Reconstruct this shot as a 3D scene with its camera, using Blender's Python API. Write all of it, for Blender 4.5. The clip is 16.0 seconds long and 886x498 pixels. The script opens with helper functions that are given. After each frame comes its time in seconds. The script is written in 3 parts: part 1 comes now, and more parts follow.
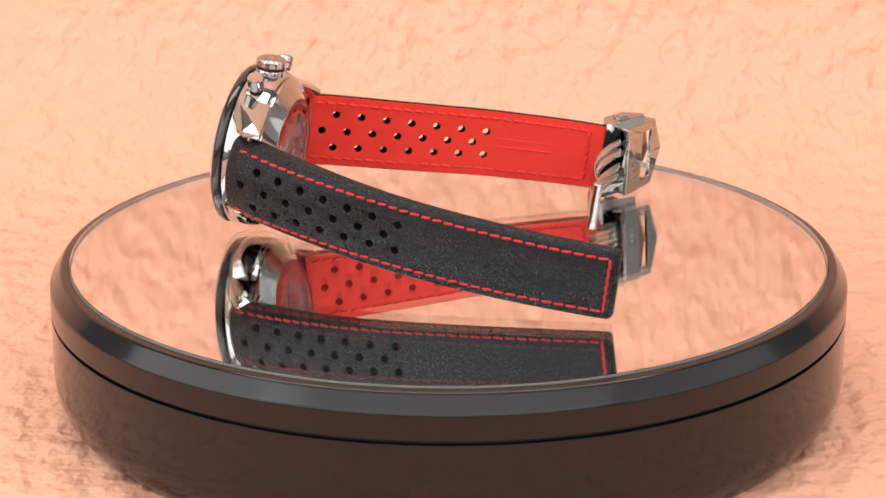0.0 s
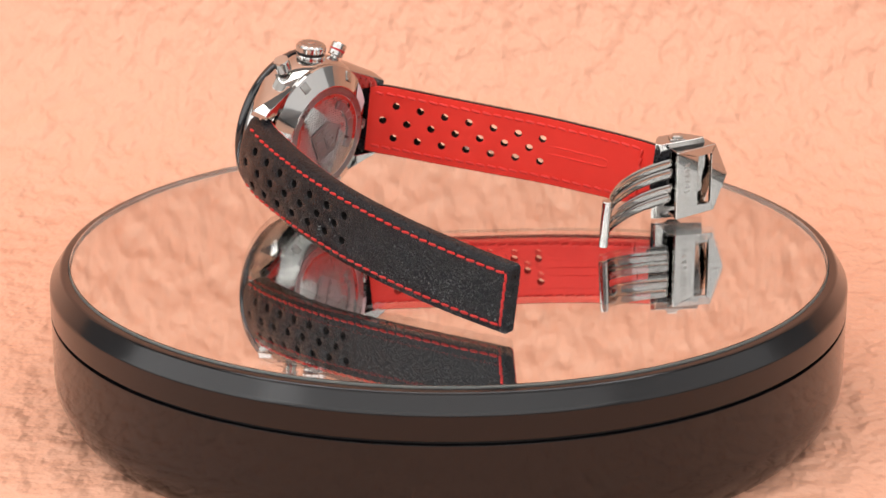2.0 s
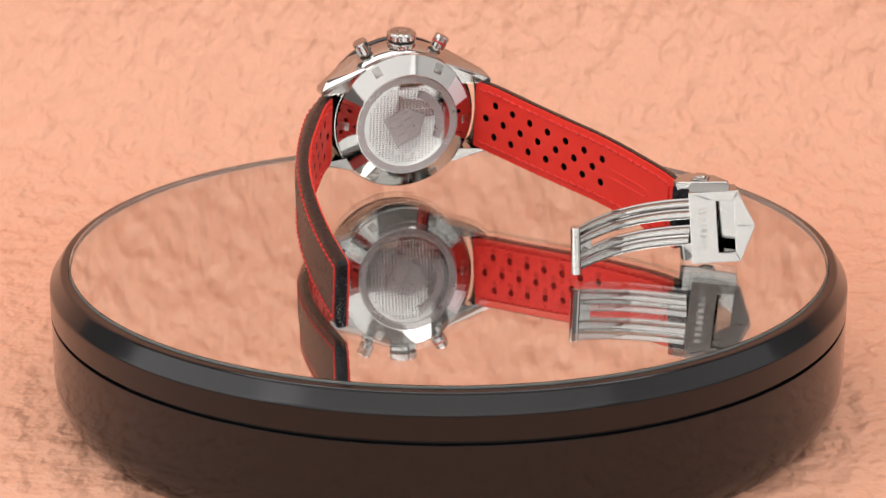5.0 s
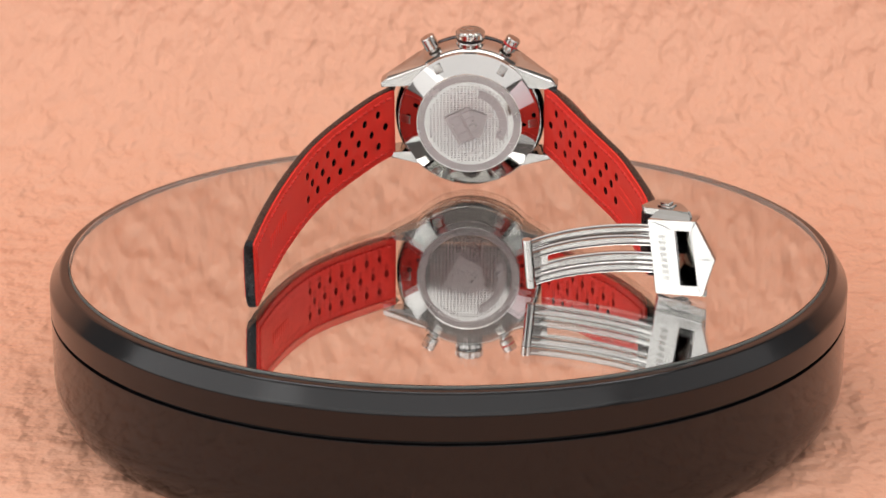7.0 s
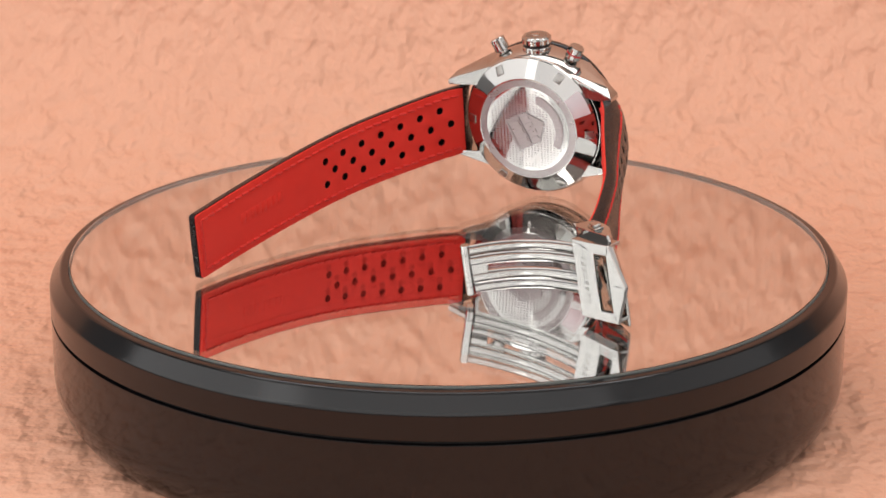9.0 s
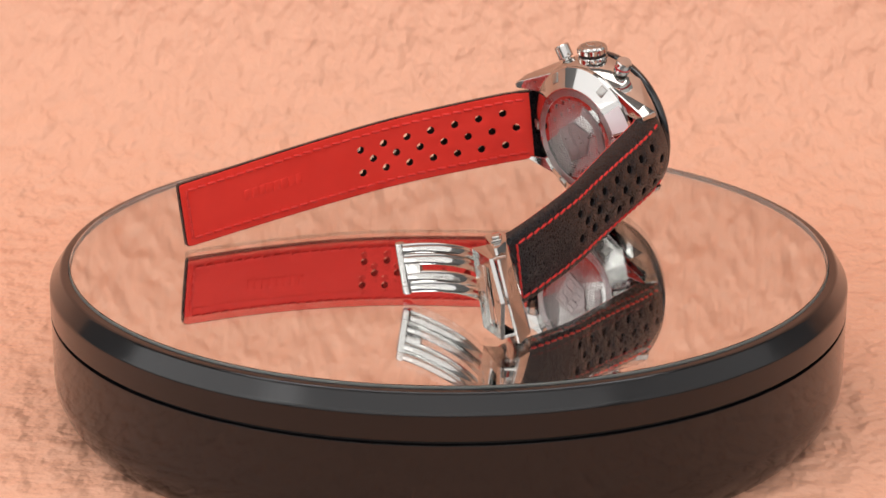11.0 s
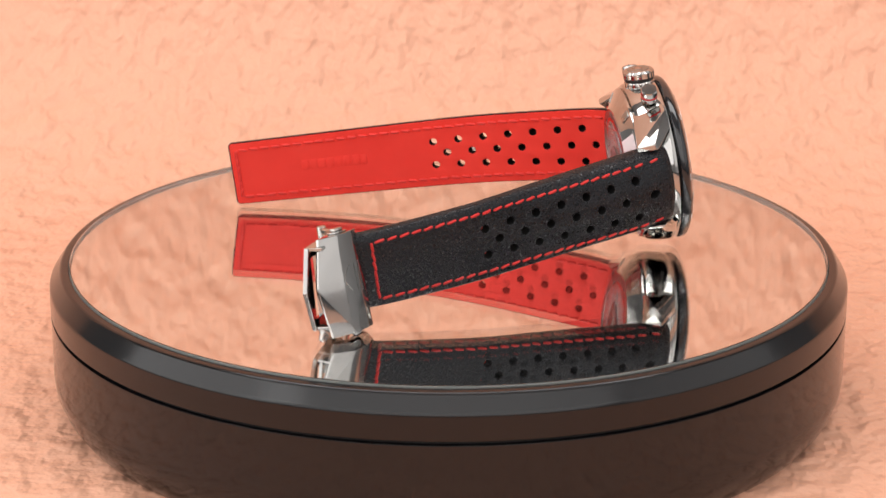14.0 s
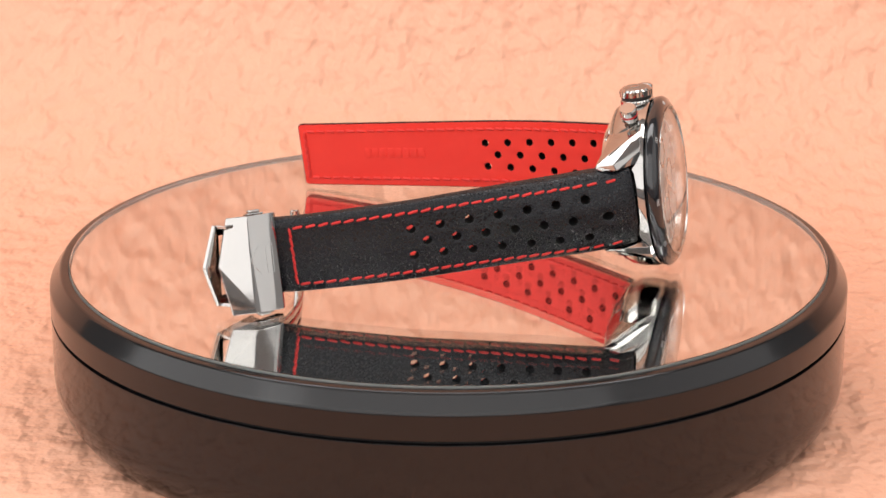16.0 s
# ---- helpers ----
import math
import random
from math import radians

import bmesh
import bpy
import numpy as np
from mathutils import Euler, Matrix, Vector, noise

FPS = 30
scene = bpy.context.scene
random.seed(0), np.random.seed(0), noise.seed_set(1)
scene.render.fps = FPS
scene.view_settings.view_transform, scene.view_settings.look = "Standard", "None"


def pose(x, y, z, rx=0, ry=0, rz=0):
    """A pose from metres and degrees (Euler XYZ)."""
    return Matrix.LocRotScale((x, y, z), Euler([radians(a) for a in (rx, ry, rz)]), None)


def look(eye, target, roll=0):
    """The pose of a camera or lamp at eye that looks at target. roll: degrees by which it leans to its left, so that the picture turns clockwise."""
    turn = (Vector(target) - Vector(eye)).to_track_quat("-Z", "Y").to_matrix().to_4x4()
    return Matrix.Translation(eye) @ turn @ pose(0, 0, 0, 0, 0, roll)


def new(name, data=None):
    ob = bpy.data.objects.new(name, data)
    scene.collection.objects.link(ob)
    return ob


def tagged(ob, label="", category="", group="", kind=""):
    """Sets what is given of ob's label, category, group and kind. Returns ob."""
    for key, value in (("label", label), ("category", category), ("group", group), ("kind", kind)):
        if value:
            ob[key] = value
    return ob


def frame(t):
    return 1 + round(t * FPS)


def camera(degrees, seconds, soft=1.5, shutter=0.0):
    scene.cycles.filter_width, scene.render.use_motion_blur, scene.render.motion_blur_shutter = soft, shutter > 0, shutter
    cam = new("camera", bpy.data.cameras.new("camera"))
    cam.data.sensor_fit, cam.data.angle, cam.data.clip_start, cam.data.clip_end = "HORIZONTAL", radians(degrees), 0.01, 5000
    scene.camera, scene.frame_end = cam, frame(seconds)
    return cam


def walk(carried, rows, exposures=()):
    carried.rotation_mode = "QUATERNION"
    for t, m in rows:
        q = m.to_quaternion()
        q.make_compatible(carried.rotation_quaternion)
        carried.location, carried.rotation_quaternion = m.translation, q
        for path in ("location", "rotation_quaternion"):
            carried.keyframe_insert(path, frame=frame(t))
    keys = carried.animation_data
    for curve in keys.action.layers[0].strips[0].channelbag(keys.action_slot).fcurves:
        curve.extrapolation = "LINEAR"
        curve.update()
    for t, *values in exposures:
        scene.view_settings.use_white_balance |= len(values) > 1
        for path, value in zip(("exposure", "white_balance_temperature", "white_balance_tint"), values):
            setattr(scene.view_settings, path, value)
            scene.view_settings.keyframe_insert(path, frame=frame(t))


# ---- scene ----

# One modelling unit is 0.875 mm: the watch case then measures 41 mm across.
U = 0.000875
HT = 47.0                     # height of the glass plate's top above the backdrop sheet, in units
SPIN = -11.181                # degrees per second
START = 74.4                  # heading of the watch at the start, degrees
LENGTH = 16.0

cam = camera(21.405, LENGTH, soft=1.5)
EYE = (0.0, -680.0 * U, (224.52 + HT) * U)
YAW, PITCH = radians(-0.1407), radians(18.314)
AIM = (EYE[0] + math.sin(YAW) * math.cos(PITCH), EYE[1] + math.cos(YAW) * math.cos(PITCH), EYE[2] - math.sin(PITCH))
cam.data.dof.use_dof = True
cam.data.dof.focus_distance, cam.data.dof.aperture_fstop = 0.605, 36.0
walk(cam, [(0.0, look(EYE, AIM)), (LENGTH, look(EYE, AIM))], exposures=[(0.0, 0.23), (1.5, 0.12), (3.5, -0.06), (7.0, -0.28), (9.0, -0.32), (11.5, -0.15), (14.5, 0.05), (16.0, 0.11)])

# ---------------------------------------------------------------- light
world = bpy.data.worlds.new("room_light")
world.use_nodes = True
world.node_tree.nodes["Background"].inputs[0].default_value = (0.9, 0.95, 1.0, 1)
world.node_tree.nodes["Background"].inputs[1].default_value = 0.35
scene.world = world


def softbox(name, eye, target, w, h, watts, colour=(1, 1, 1)):
    data = bpy.data.lights.new(name, "AREA")
    data.shape, data.size, data.size_y, data.energy, data.color = "RECTANGLE", w, h, watts, colour
    ob = new(name, data)
    ob.matrix_world = look(eye, target)
    return ob


COOL = (1.0, 0.985, 0.98)
softbox("softbox_overhead", (0.0, -0.05, 1.32), (0, 0.0, 0.1), 1.8, 0.42, 11.0, COOL)
softbox("softbox_front", (-0.1, -1.35, 0.92), (0, 0.2, 0.20), 3.1, 1.4, 20.0, COOL)
softbox("softbox_side", (-1.25, -0.40, 0.62), (0, 0, 0.05), 1.3, 1.0, 6.6, COOL)
softbox("softbox_side", (1.2, -0.35, 0.62), (0, 0, 0.05), 1.3, 1.0, 2.4, COOL)


# ---------------------------------------------------------------- materials
def material(name, colour, rough=0.5, metal=0.0, **more):
    m = bpy.data.materials.new(name)
    m.use_nodes = True
    b = m.node_tree.nodes["Principled BSDF"]
    b.inputs["Base Color"].default_value = (*colour, 1)
    b.inputs["Roughness"].default_value = rough
    b.inputs["Metallic"].default_value = metal
    for k, v in more.items():
        b.inputs[k.replace("_", " ")].default_value = v
    return m


def node(m, kind, **values):
    n = m.node_tree.nodes.new(kind)
    for k, v in values.items():
        n.inputs[k.replace("_", " ")].default_value = v
    return n


def link(m, a, i, b, j):
    m.node_tree.links.new(a.outputs[i], b.inputs[j])


def shader(m):
    return m.node_tree.nodes["Principled BSDF"]


def coords(m, scale=(1, 1, 1)):
    tc = m.node_tree.nodes.new("ShaderNodeTexCoord")
    mp = node(m, "ShaderNodeMapping", Scale=scale)
    link(m, tc, "Object", mp, "Vector")
    return mp


def ramp(m, src, out, stops):
    r = m.node_tree.nodes.new("ShaderNodeValToRGB")
    els = r.color_ramp.elements
    els[0].position, els[0].color = stops[0][0], (*stops[0][1], 1)
    els[1].position, els[1].color = stops[-1][0], (*stops[-1][1], 1)
    for p, c in stops[1:-1]:
        e = els.new(p)
        e.color = (*c, 1)
    link(m, src, out, r, "Fac")
    return r


def bump(m, src, out, strength, distance, under=None):
    b = node(m, "ShaderNodeBump", Strength=strength, Distance=distance)
    link(m, src, out, b, "Height")
    if under:
        link(m, under, "Normal", b, "Normal")
    link(m, b, "Normal", shader(m), "Normal")
    return b


def grey(v):
    return (v, v, v)


def noisy_rough(m, mp, scale, lo, hi):
    n = node(m, "ShaderNodeTexNoise", Scale=scale, Detail=4.0)
    link(m, mp, 0, n, "Vector")
    r = ramp(m, n, "Fac", [(0.3, grey(lo)), (0.7, grey(hi))])
    link(m, r, "Color", shader(m), "Roughness")


def make_steel(name, colour, lo, hi):
    m = material(name, colour, lo, 1.0)
    mp = coords(m)
    noisy_rough(m, mp, 400, lo, hi)
    return m


steel = make_steel("polished_steel", (0.50, 0.49, 0.47), 0.03, 0.08)
satin = make_steel("satin_steel", (0.47, 0.46, 0.435), 0.20, 0.30)
engraved = make_steel("engraved_steel", (0.40, 0.385, 0.36), 0.25, 0.35)

waffle = make_steel("filmed_waffle_steel", (0.37, 0.325, 0.32), 0.26, 0.34)
ceramic = material("black_ceramic", (0.012, 0.012, 0.014), 0.08, 0.0, Coat_Weight=0.5, Coat_Roughness=0.03)
rubber = material("black_rubber", (0.012, 0.012, 0.012), 0.45)
red_ring = material("red_lacquer", (0.55, 0.015, 0.02), 0.3)
ink = material("pale_marking", (0.55, 0.55, 0.54), 0.4)
dial_white = material("opaline_dial", (0.78, 0.77, 0.74), 0.35)
sticker_film = material("protective_film", (0.80, 0.74, 0.76), 0.25)


def leather_material():
    """Pebbled calf: small cells with creased borders, cross wrinkles and patches of wear."""
    m = material("black_grained_leather", (0.008, 0.009, 0.011), 0.3, 0.0, Specular_IOR_Level=0.34)
    mp = coords(m)
    v = node(m, "ShaderNodeTexVoronoi", Scale=1100.0)
    v.feature = "DISTANCE_TO_EDGE"
    n0 = node(m, "ShaderNodeTexNoise", Scale=800.0, Detail=3.0)
    mixv = m.node_tree.nodes.new("ShaderNodeVectorMath")
    mixv.operation = "MULTIPLY_ADD"
    mixv.inputs[1].default_value = (0.0014, 0.0014, 0.0014)
    link(m, mp, 0, n0, "Vector")
    link(m, n0, "Color", mixv, 0)
    link(m, mp, 0, mixv, 2)
    link(m, mixv, 0, v, "Vector")
    r = ramp(m, v, "Distance", [(0.0, grey(0)), (0.22, grey(1))])
    b1 = bump(m, r, "Color", 0.42, 0.00016)
    n = node(m, "ShaderNodeTexNoise", Scale=130.0, Detail=3.0)
    link(m, mp, 0, n, "Vector")
    bump(m, n, "Fac", 0.05, 0.0003, b1)
    c = ramp(m, n, "Fac", [(0.3, (0.0024, 0.0032, 0.0054)), (0.7, (0.0036, 0.0047, 0.0074))])
    link(m, c, "Color", shader(m), "Base Color")
    gloss = ramp(m, v, "Distance", [(0.0, grey(0.42)), (0.25, grey(0.20))])
    link(m, gloss, "Color", shader(m), "Roughness")
    return m


leather = leather_material()
raw_edge = material("raw_black_leather_core", (0.004, 0.004, 0.004), 0.95, 0.0, Specular_IOR_Level=0.1)


def lining_material():
    m = material("red_calfskin_lining", (0.85, 0.03, 0.018), 0.45, 0.0, Specular_IOR_Level=0.3)
    mp = coords(m)
    n = node(m, "ShaderNodeTexNoise", Scale=900.0, Detail=3.0)
    link(m, mp, 0, n, "Vector")
    b1 = bump(m, n, "Fac", 0.12, 0.0002)
    n2 = node(m, "ShaderNodeTexNoise", Scale=90.0, Detail=4.0)
    link(m, mp, 0, n2, "Vector")
    bump(m, n2, "Fac", 0.15, 0.0008, b1)
    c = ramp(m, n2, "Fac", [(0.3, (0.86, 0.042, 0.028)), (0.7, (0.90, 0.050, 0.033))])
    link(m, c, "Color", shader(m), "Base Color")
    return m


lining_red = lining_material()
thread = material("red_waxed_thread", (0.62, 0.022, 0.018), 0.5)
lining_thread = material("red_lining_thread", (0.74, 0.030, 0.020), 0.5)
_tp = coords(thread)
_tw = node(thread, "ShaderNodeTexWave", Scale=900.0, Distortion=1.0)
link(thread, _tp, 0, _tw, "Vector")
bump(thread, _tw, "Fac", 0.3, 0.0001)


def gloss_black(name, lo, hi):
    m = material(name, (0.004, 0.004, 0.0045), 0.08, 0.0)
    mp = coords(m)
    noisy_rough(m, mp, 60, lo, hi)
    return m


black_plastic = gloss_black("glossy_black_plastic", 0.05, 0.10)
rim_black = gloss_black("satin_black_enamel", 0.13, 0.19)
groove_black = material("matt_black_seam", (0.006, 0.006, 0.006), 0.7)

glass = bpy.data.materials.new("clear_glass")
glass.use_nodes = True
_g = shader(glass)
_g.inputs["Base Color"].default_value = (0.995, 1.0, 0.995, 1)
_g.inputs["Transmission Weight"].default_value = 1.0
_g.inputs["Roughness"].default_value = 0.0
_g.inputs["IOR"].default_value = 1.5

ground_glass = material("ground_glass_edge", (0.30, 0.33, 0.31), 0.55, 0.0, Transmission_Weight=0.5)
mirror = material("silver_mirror_coat", (0.99, 0.99, 0.98), 0.0, 1.0)


def sheet_material():
    """Crinkled leatherette: flat flakes with creased borders over a fine grain."""
    m = material("peach_leatherette", (0.80, 0.40, 0.26), 0.5, 0.0, Specular_IOR_Level=0.3)
    mp = coords(m, (1.1, 0.9, 0.8))
    mp.inputs["Rotation"].default_value = (0.0, radians(-24), 0.0)
    n = node(m, "ShaderNodeTexNoise", Scale=120.0, Detail=2.5, Roughness=0.5)
    link(m, mp, 0, n, "Vector")
    b1 = bump(m, n, "Fac", 0.85, 0.0058)
    n2 = node(m, "ShaderNodeTexNoise", Scale=420.0, Detail=2.0)
    link(m, mp, 0, n2, "Vector")
    b2 = bump(m, n2, "Fac", 0.2, 0.0006, b1)
    n3 = node(m, "ShaderNodeTexNoise", Scale=30.0, Detail=2.0)
    link(m, mp, 0, n3, "Vector")
    bump(m, n3, "Fac", 0.4, 0.006, b2)
    c = ramp(m, n, "Fac", [(0.28, (0.78, 0.412, 0.275)), (0.5, (0.79, 0.420, 0.281)), (0.72, (0.80, 0.428, 0.287))])
    link(m, c, "Color", shader(m), "Base Color")
    return m


sheet = sheet_material()
# grey of the added, unseen walls, set by how much light they bounce
wall_paint = material("grey_bounce_wall_paint", (0.58, 0.58, 0.585), 0.8)
_wp = coords(wall_paint)
_wn = node(wall_paint, "ShaderNodeTexNoise", Scale=120.0, Detail=3.0)
link(wall_paint, _wp, 0, _wn, "Vector")
bump(wall_paint, _wn, "Fac", 0.1, 0.001)


# near-black for the added floor, so the steel has something dark to reflect
dark_paint = material("unseen_floor_charcoal", (0.03, 0.03, 0.032), 0.6)
_dp = coords(dark_paint)
_dn = node(dark_paint, "ShaderNodeTexNoise", Scale=90.0, Detail=3.0)
link(dark_paint, _dp, 0, _dn, "Vector")
bump(dark_paint, _dn, "Fac", 0.1, 0.001)


# ---------------------------------------------------------------- mesh tools
TILT = pose(0, 0, 0, 7.5, 0, 0)          # the watch leans back on its strap tips
SIZE = Matrix.Scale(U, 4)


def part(name, bm, mat, parent=None, label="", turn=None, smooth=35):
    """One mesh object from a bmesh in units, under a thing or a part."""
    bm.transform(SIZE @ turn if turn else SIZE)
    bmesh.ops.recalc_face_normals(bm, faces=bm.faces[:])
    for f in bm.faces:
        f.smooth = smooth > 0
    if smooth:
        for e in bm.edges:
            if len(e.link_faces) == 2 and e.calc_face_angle(0) > radians(smooth):
                e.smooth = False
    me = bpy.data.meshes.new(name)
    bm.to_mesh(me)
    bm.free()
    me.materials.append(mat)
    ob = new(name, me)
    if parent:
        ob.parent = parent
    if label:
        tagged(ob, label)
    return ob


def shared(name, me, parent, m):
    ob = new(name, me)
    ob.parent = parent
    ob.matrix_basis = m
    return ob


def mesh_of(name, bm, mat, smooth=True):
    bm.transform(SIZE)
    bmesh.ops.recalc_face_normals(bm, faces=bm.faces[:])
    for f in bm.faces:
        f.smooth = smooth
    me = bpy.data.meshes.new(name)
    bm.to_mesh(me)
    bm.free()
    me.materials.append(mat)
    return me


def lathe(profile, n=96, closed=True, ripple=None):
    """Turn (radius, height) pairs about z. ripple(i) scales the radius round the turn."""
    bm = bmesh.new()
    rings = []
    for k, (r, h) in enumerate(profile):
        if r < 1e-6:
            rings.append([bm.verts.new((0, 0, h))])
            continue
        ring = []
        for i in range(n):
            a = 2 * math.pi * i / n
            q = r * (ripple(i, k) if ripple else 1)
            ring.append(bm.verts.new((q * math.cos(a), q * math.sin(a), h)))
        rings.append(ring)
    pairs = list(zip(rings, rings[1:]))
    if closed and len(rings[0]) > 1 and len(rings[-1]) > 1:
        pairs.append((rings[-1], rings[0]))
    for a, b in pairs:
        if len(a) == len(b) == 1:
            continue
        for i in range(n):
            j = (i + 1) % n
            if len(a) == 1:
                bm.faces.new((a[0], b[i], b[j]))
            elif len(b) == 1:
                bm.faces.new((a[i], a[j], b[0]))
            else:
                bm.faces.new((a[i], a[j], b[j], b[i]))
    return bm


def hull(points, bevel=0.0, segments=2):
    bm = bmesh.new()
    for p in points:
        bm.verts.new(p)
    bmesh.ops.convex_hull(bm, input=bm.verts[:])
    loose = [v for v in bm.verts if not v.link_faces]
    bmesh.ops.delete(bm, geom=loose, context="VERTS")
    bmesh.ops.dissolve_limit(bm, angle_limit=0.01, verts=bm.verts[:], edges=bm.edges[:])
    if bevel:
        bmesh.ops.bevel(bm, geom=bm.edges[:], offset=bevel, segments=segments, affect="EDGES", profile=0.5, clamp_overlap=True)
    return bm


def box(x0, x1, y0, y1, z0, z1, bevel=0.0):
    return hull([(x, y, z) for x in (x0, x1) for y in (y0, y1) for z in (z0, z1)], bevel)


def prism(outline, z0, z1, bevel=0.0, segments=2):
    """Extrude a flat outline of (x, y) from z0 to z1; it may be hollow in shape (concave)."""
    bm = bmesh.new()
    lo = [bm.verts.new((x, y, z0)) for x, y in outline]
    hi = [bm.verts.new((x, y, z1)) for x, y in outline]
    bm.faces.new(lo[::-1])
    bm.faces.new(hi)
    k = len(outline)
    for i in range(k):
        bm.faces.new((lo[i], lo[(i + 1) % k], hi[(i + 1) % k], hi[i]))
    if bevel:
        bmesh.ops.bevel(bm, geom=bm.edges[:], offset=bevel, segments=segments, affect="EDGES", profile=0.5, clamp_overlap=True)
    return bm


def merge(*bms):
    out = bmesh.new()
    for b in bms:
        me = bpy.data.meshes.new("tmp")
        b.to_mesh(me)
        b.free()
        out.from_mesh(me)
        bpy.data.meshes.remove(me)
    return out


def moved(bm, m):
    bm.transform(m)
    return bm


def letters(text, height, depth):
    """Raised letters in the built-in font, centred at the origin in the xy plane, as a bmesh in units."""
    cu = bpy.data.curves.new("letters", "FONT")
    cu.body, cu.size, cu.extrude, cu.align_x, cu.align_y = text, height, depth / 2, "CENTER", "CENTER"
    cu.resolution_u = 2
    ob = bpy.data.objects.new("letters", cu)
    me = ob.to_mesh()
    bm = bmesh.new()
    bm.from_mesh(me)
    ob.to_mesh_clear()
    bpy.data.objects.remove(ob)
    bpy.data.curves.remove(cu)
    return bm


def bend_round(bm, radius, angle, flip=1):
    """Bend flat writing along a circle of that radius about the origin; angle in degrees is its middle."""
    for v in bm.verts:
        a = radians(angle) - flip * v.co.x / radius
        r = radius + flip * v.co.y
        v.co = (r * math.cos(a), r * math.sin(a), v.co.z)
    return bm


# ---------------------------------------------------------------- setting
def build_sheet():
    """Backdrop sheet: flat under the turntable, then a sweep up behind it."""
    prof = [(-0.75, 0.0), (0.125, 0.0)]
    R = 0.12
    for i in range(1, 25):
        a = radians(86) * i / 24
        prof.append((0.125 + R * math.sin(a), R * (1 - math.cos(a))))
    y, z = prof[-1]
    prof.append((y + 0.07, z + 1.0))
    bm = bmesh.new()
    rows = []
    for y, z in prof:
        rows.append([bm.verts.new((x / U, y / U, z / U)) for x in (-0.55, -0.25, 0, 0.25, 0.55)])
    for a, b in zip(rows, rows[1:]):
        for i in range(4):
            bm.faces.new((a[i], a[i + 1], b[i + 1], b[i]))
    ob = part("backdrop", bm, sheet, smooth=60)
    sol = ob.modifiers.new("thick", "SOLIDIFY")
    sol.thickness, sol.offset = 0.0015, -1
    return tagged(ob, "peach leatherette sheet with soft wrinkles, sweeping up behind", "backdrop", kind="structure")


build_sheet()


def build_unseen_room():
    # closed box added out of view: it bounces lamp light and fills reflections
    def slab(name, x0, x1, y0, y1, z0, z1, label, paint=wall_paint):
        tagged(part(name, box(x0 / U, x1 / U, y0 / U, y1 / U, z0 / U, z1 / U), paint, smooth=0), label, name.split("_")[0], kind="structure")
    slab("floor", -1.6, 1.6, -1.7, 1.3, -0.09, -0.03, "unseen dark floor added under the backdrop sheet for dark reflections", dark_paint)
    slab("wall_left", -1.66, -1.6, -1.7, 1.3, -0.09, 1.5, "unseen plain grey wall added to bounce light")
    slab("wall_right", 1.6, 1.66, -1.7, 1.3, -0.09, 1.5, "unseen plain grey wall added to bounce light")
    slab("wall_back", -1.66, 1.66, 1.3, 1.36, -0.09, 1.5, "unseen plain grey wall added to bounce light")
    slab("wall_front", -1.66, 1.66, -1.76, -1.7, -0.09, 1.5, "unseen plain grey wall added to bounce light")
    slab("ceiling", -1.66, 1.66, -1.76, 1.36, 1.5, 1.56, "unseen plain grey ceiling added to bounce light")


build_unseen_room()


# ---------------------------------------------------------------- turntable
def build_turntable():
    table = new("turntable")
    tagged(table, "round glossy black display turntable with a mirrored glass top", "turntable")
    base = lathe([(0, -14.3), (120.5, -14.3), (120.65, -14.36), (120.7, -14.5), (120.7, -14.7), (120.7, -32.0), (120.7, -33), (120.2, -37), (118.6, -41), (116.5, -44), (114.5, -46.0),
                  (113.5, -47.0), (0, -47.0)], 160, closed=False)
    part("base", base, black_plastic, table, "glossy black plastic drum with a thin seam", turn=pose(0, 0, HT))
    collar = lathe([(119.2, -14.28), (119.2, -13.22), (0, -13.22), (0, -14.28)], 128, closed=False)
    part("seam", collar, groove_black, table, turn=pose(0, 0, HT))
    plate = new("platter")
    plate.parent = table
    plate.location = (0, 0, HT * U)
    tagged(plate, "rotating top of the turntable")
    rim = lathe([(0, -13.2), (120.5, -13.2), (120.65, -13.14), (120.7, -13.0), (120.7, -12.6), (120.7, -6.5), (120.7, -6.3), (120.55, -5.75), (120.3, -5.3), (120.2, -5.155), (117.7, -1.54), (117.6, -1.395), (117.25, -1.0), (116.8, -0.8), (116.6, -0.79),
                 (114.95, -0.7), (114.9, -2.0), (114.9, -5.2), (0, -5.2)], 192, closed=False)
    part("rim", rim, rim_black, plate, "glossy black bevelled rim", smooth=50)
    coat = lathe([(0, -4.0), (114.4, -4.0), (114.4, -5.0), (0, -5.0)], 160, closed=False)
    part("mirror", coat, mirror, plate, "silver mirror coat", smooth=3)
    pane = lathe([(0, 0), (114.25, 0), (114.55, -0.12), (114.7, -0.4), (114.7, -3.6), (114.4, -3.95), (0, -3.95)], 192, closed=False)
    top = part("glass_plate", pane, glass, plate, "clear glass plate with a ground edge", smooth=3)
    top.data.materials.append(ground_glass)
    for f in top.data.polygons:
        if abs(f.normal.z) < 0.9:
            f.material_index = 1
    return table, plate


turntable, platter = build_turntable()

# ---------------------------------------------------------------- watch
CX, CZ = 3.1, 18.3                      # centre of the case in the watch's own upright space
AXIS = Matrix.Translation((CX, 1.3, CZ)) @ Matrix(((1, 0, 0, 0), (0, 0, 1, 0), (0, -1, 0, 0), (0, 0, 0, 1)))  # turned z -> +y
watch = new("wristwatch")
tagged(watch, "steel chronograph wristwatch, perforated black strap lined red, clasp open", "wristwatch")


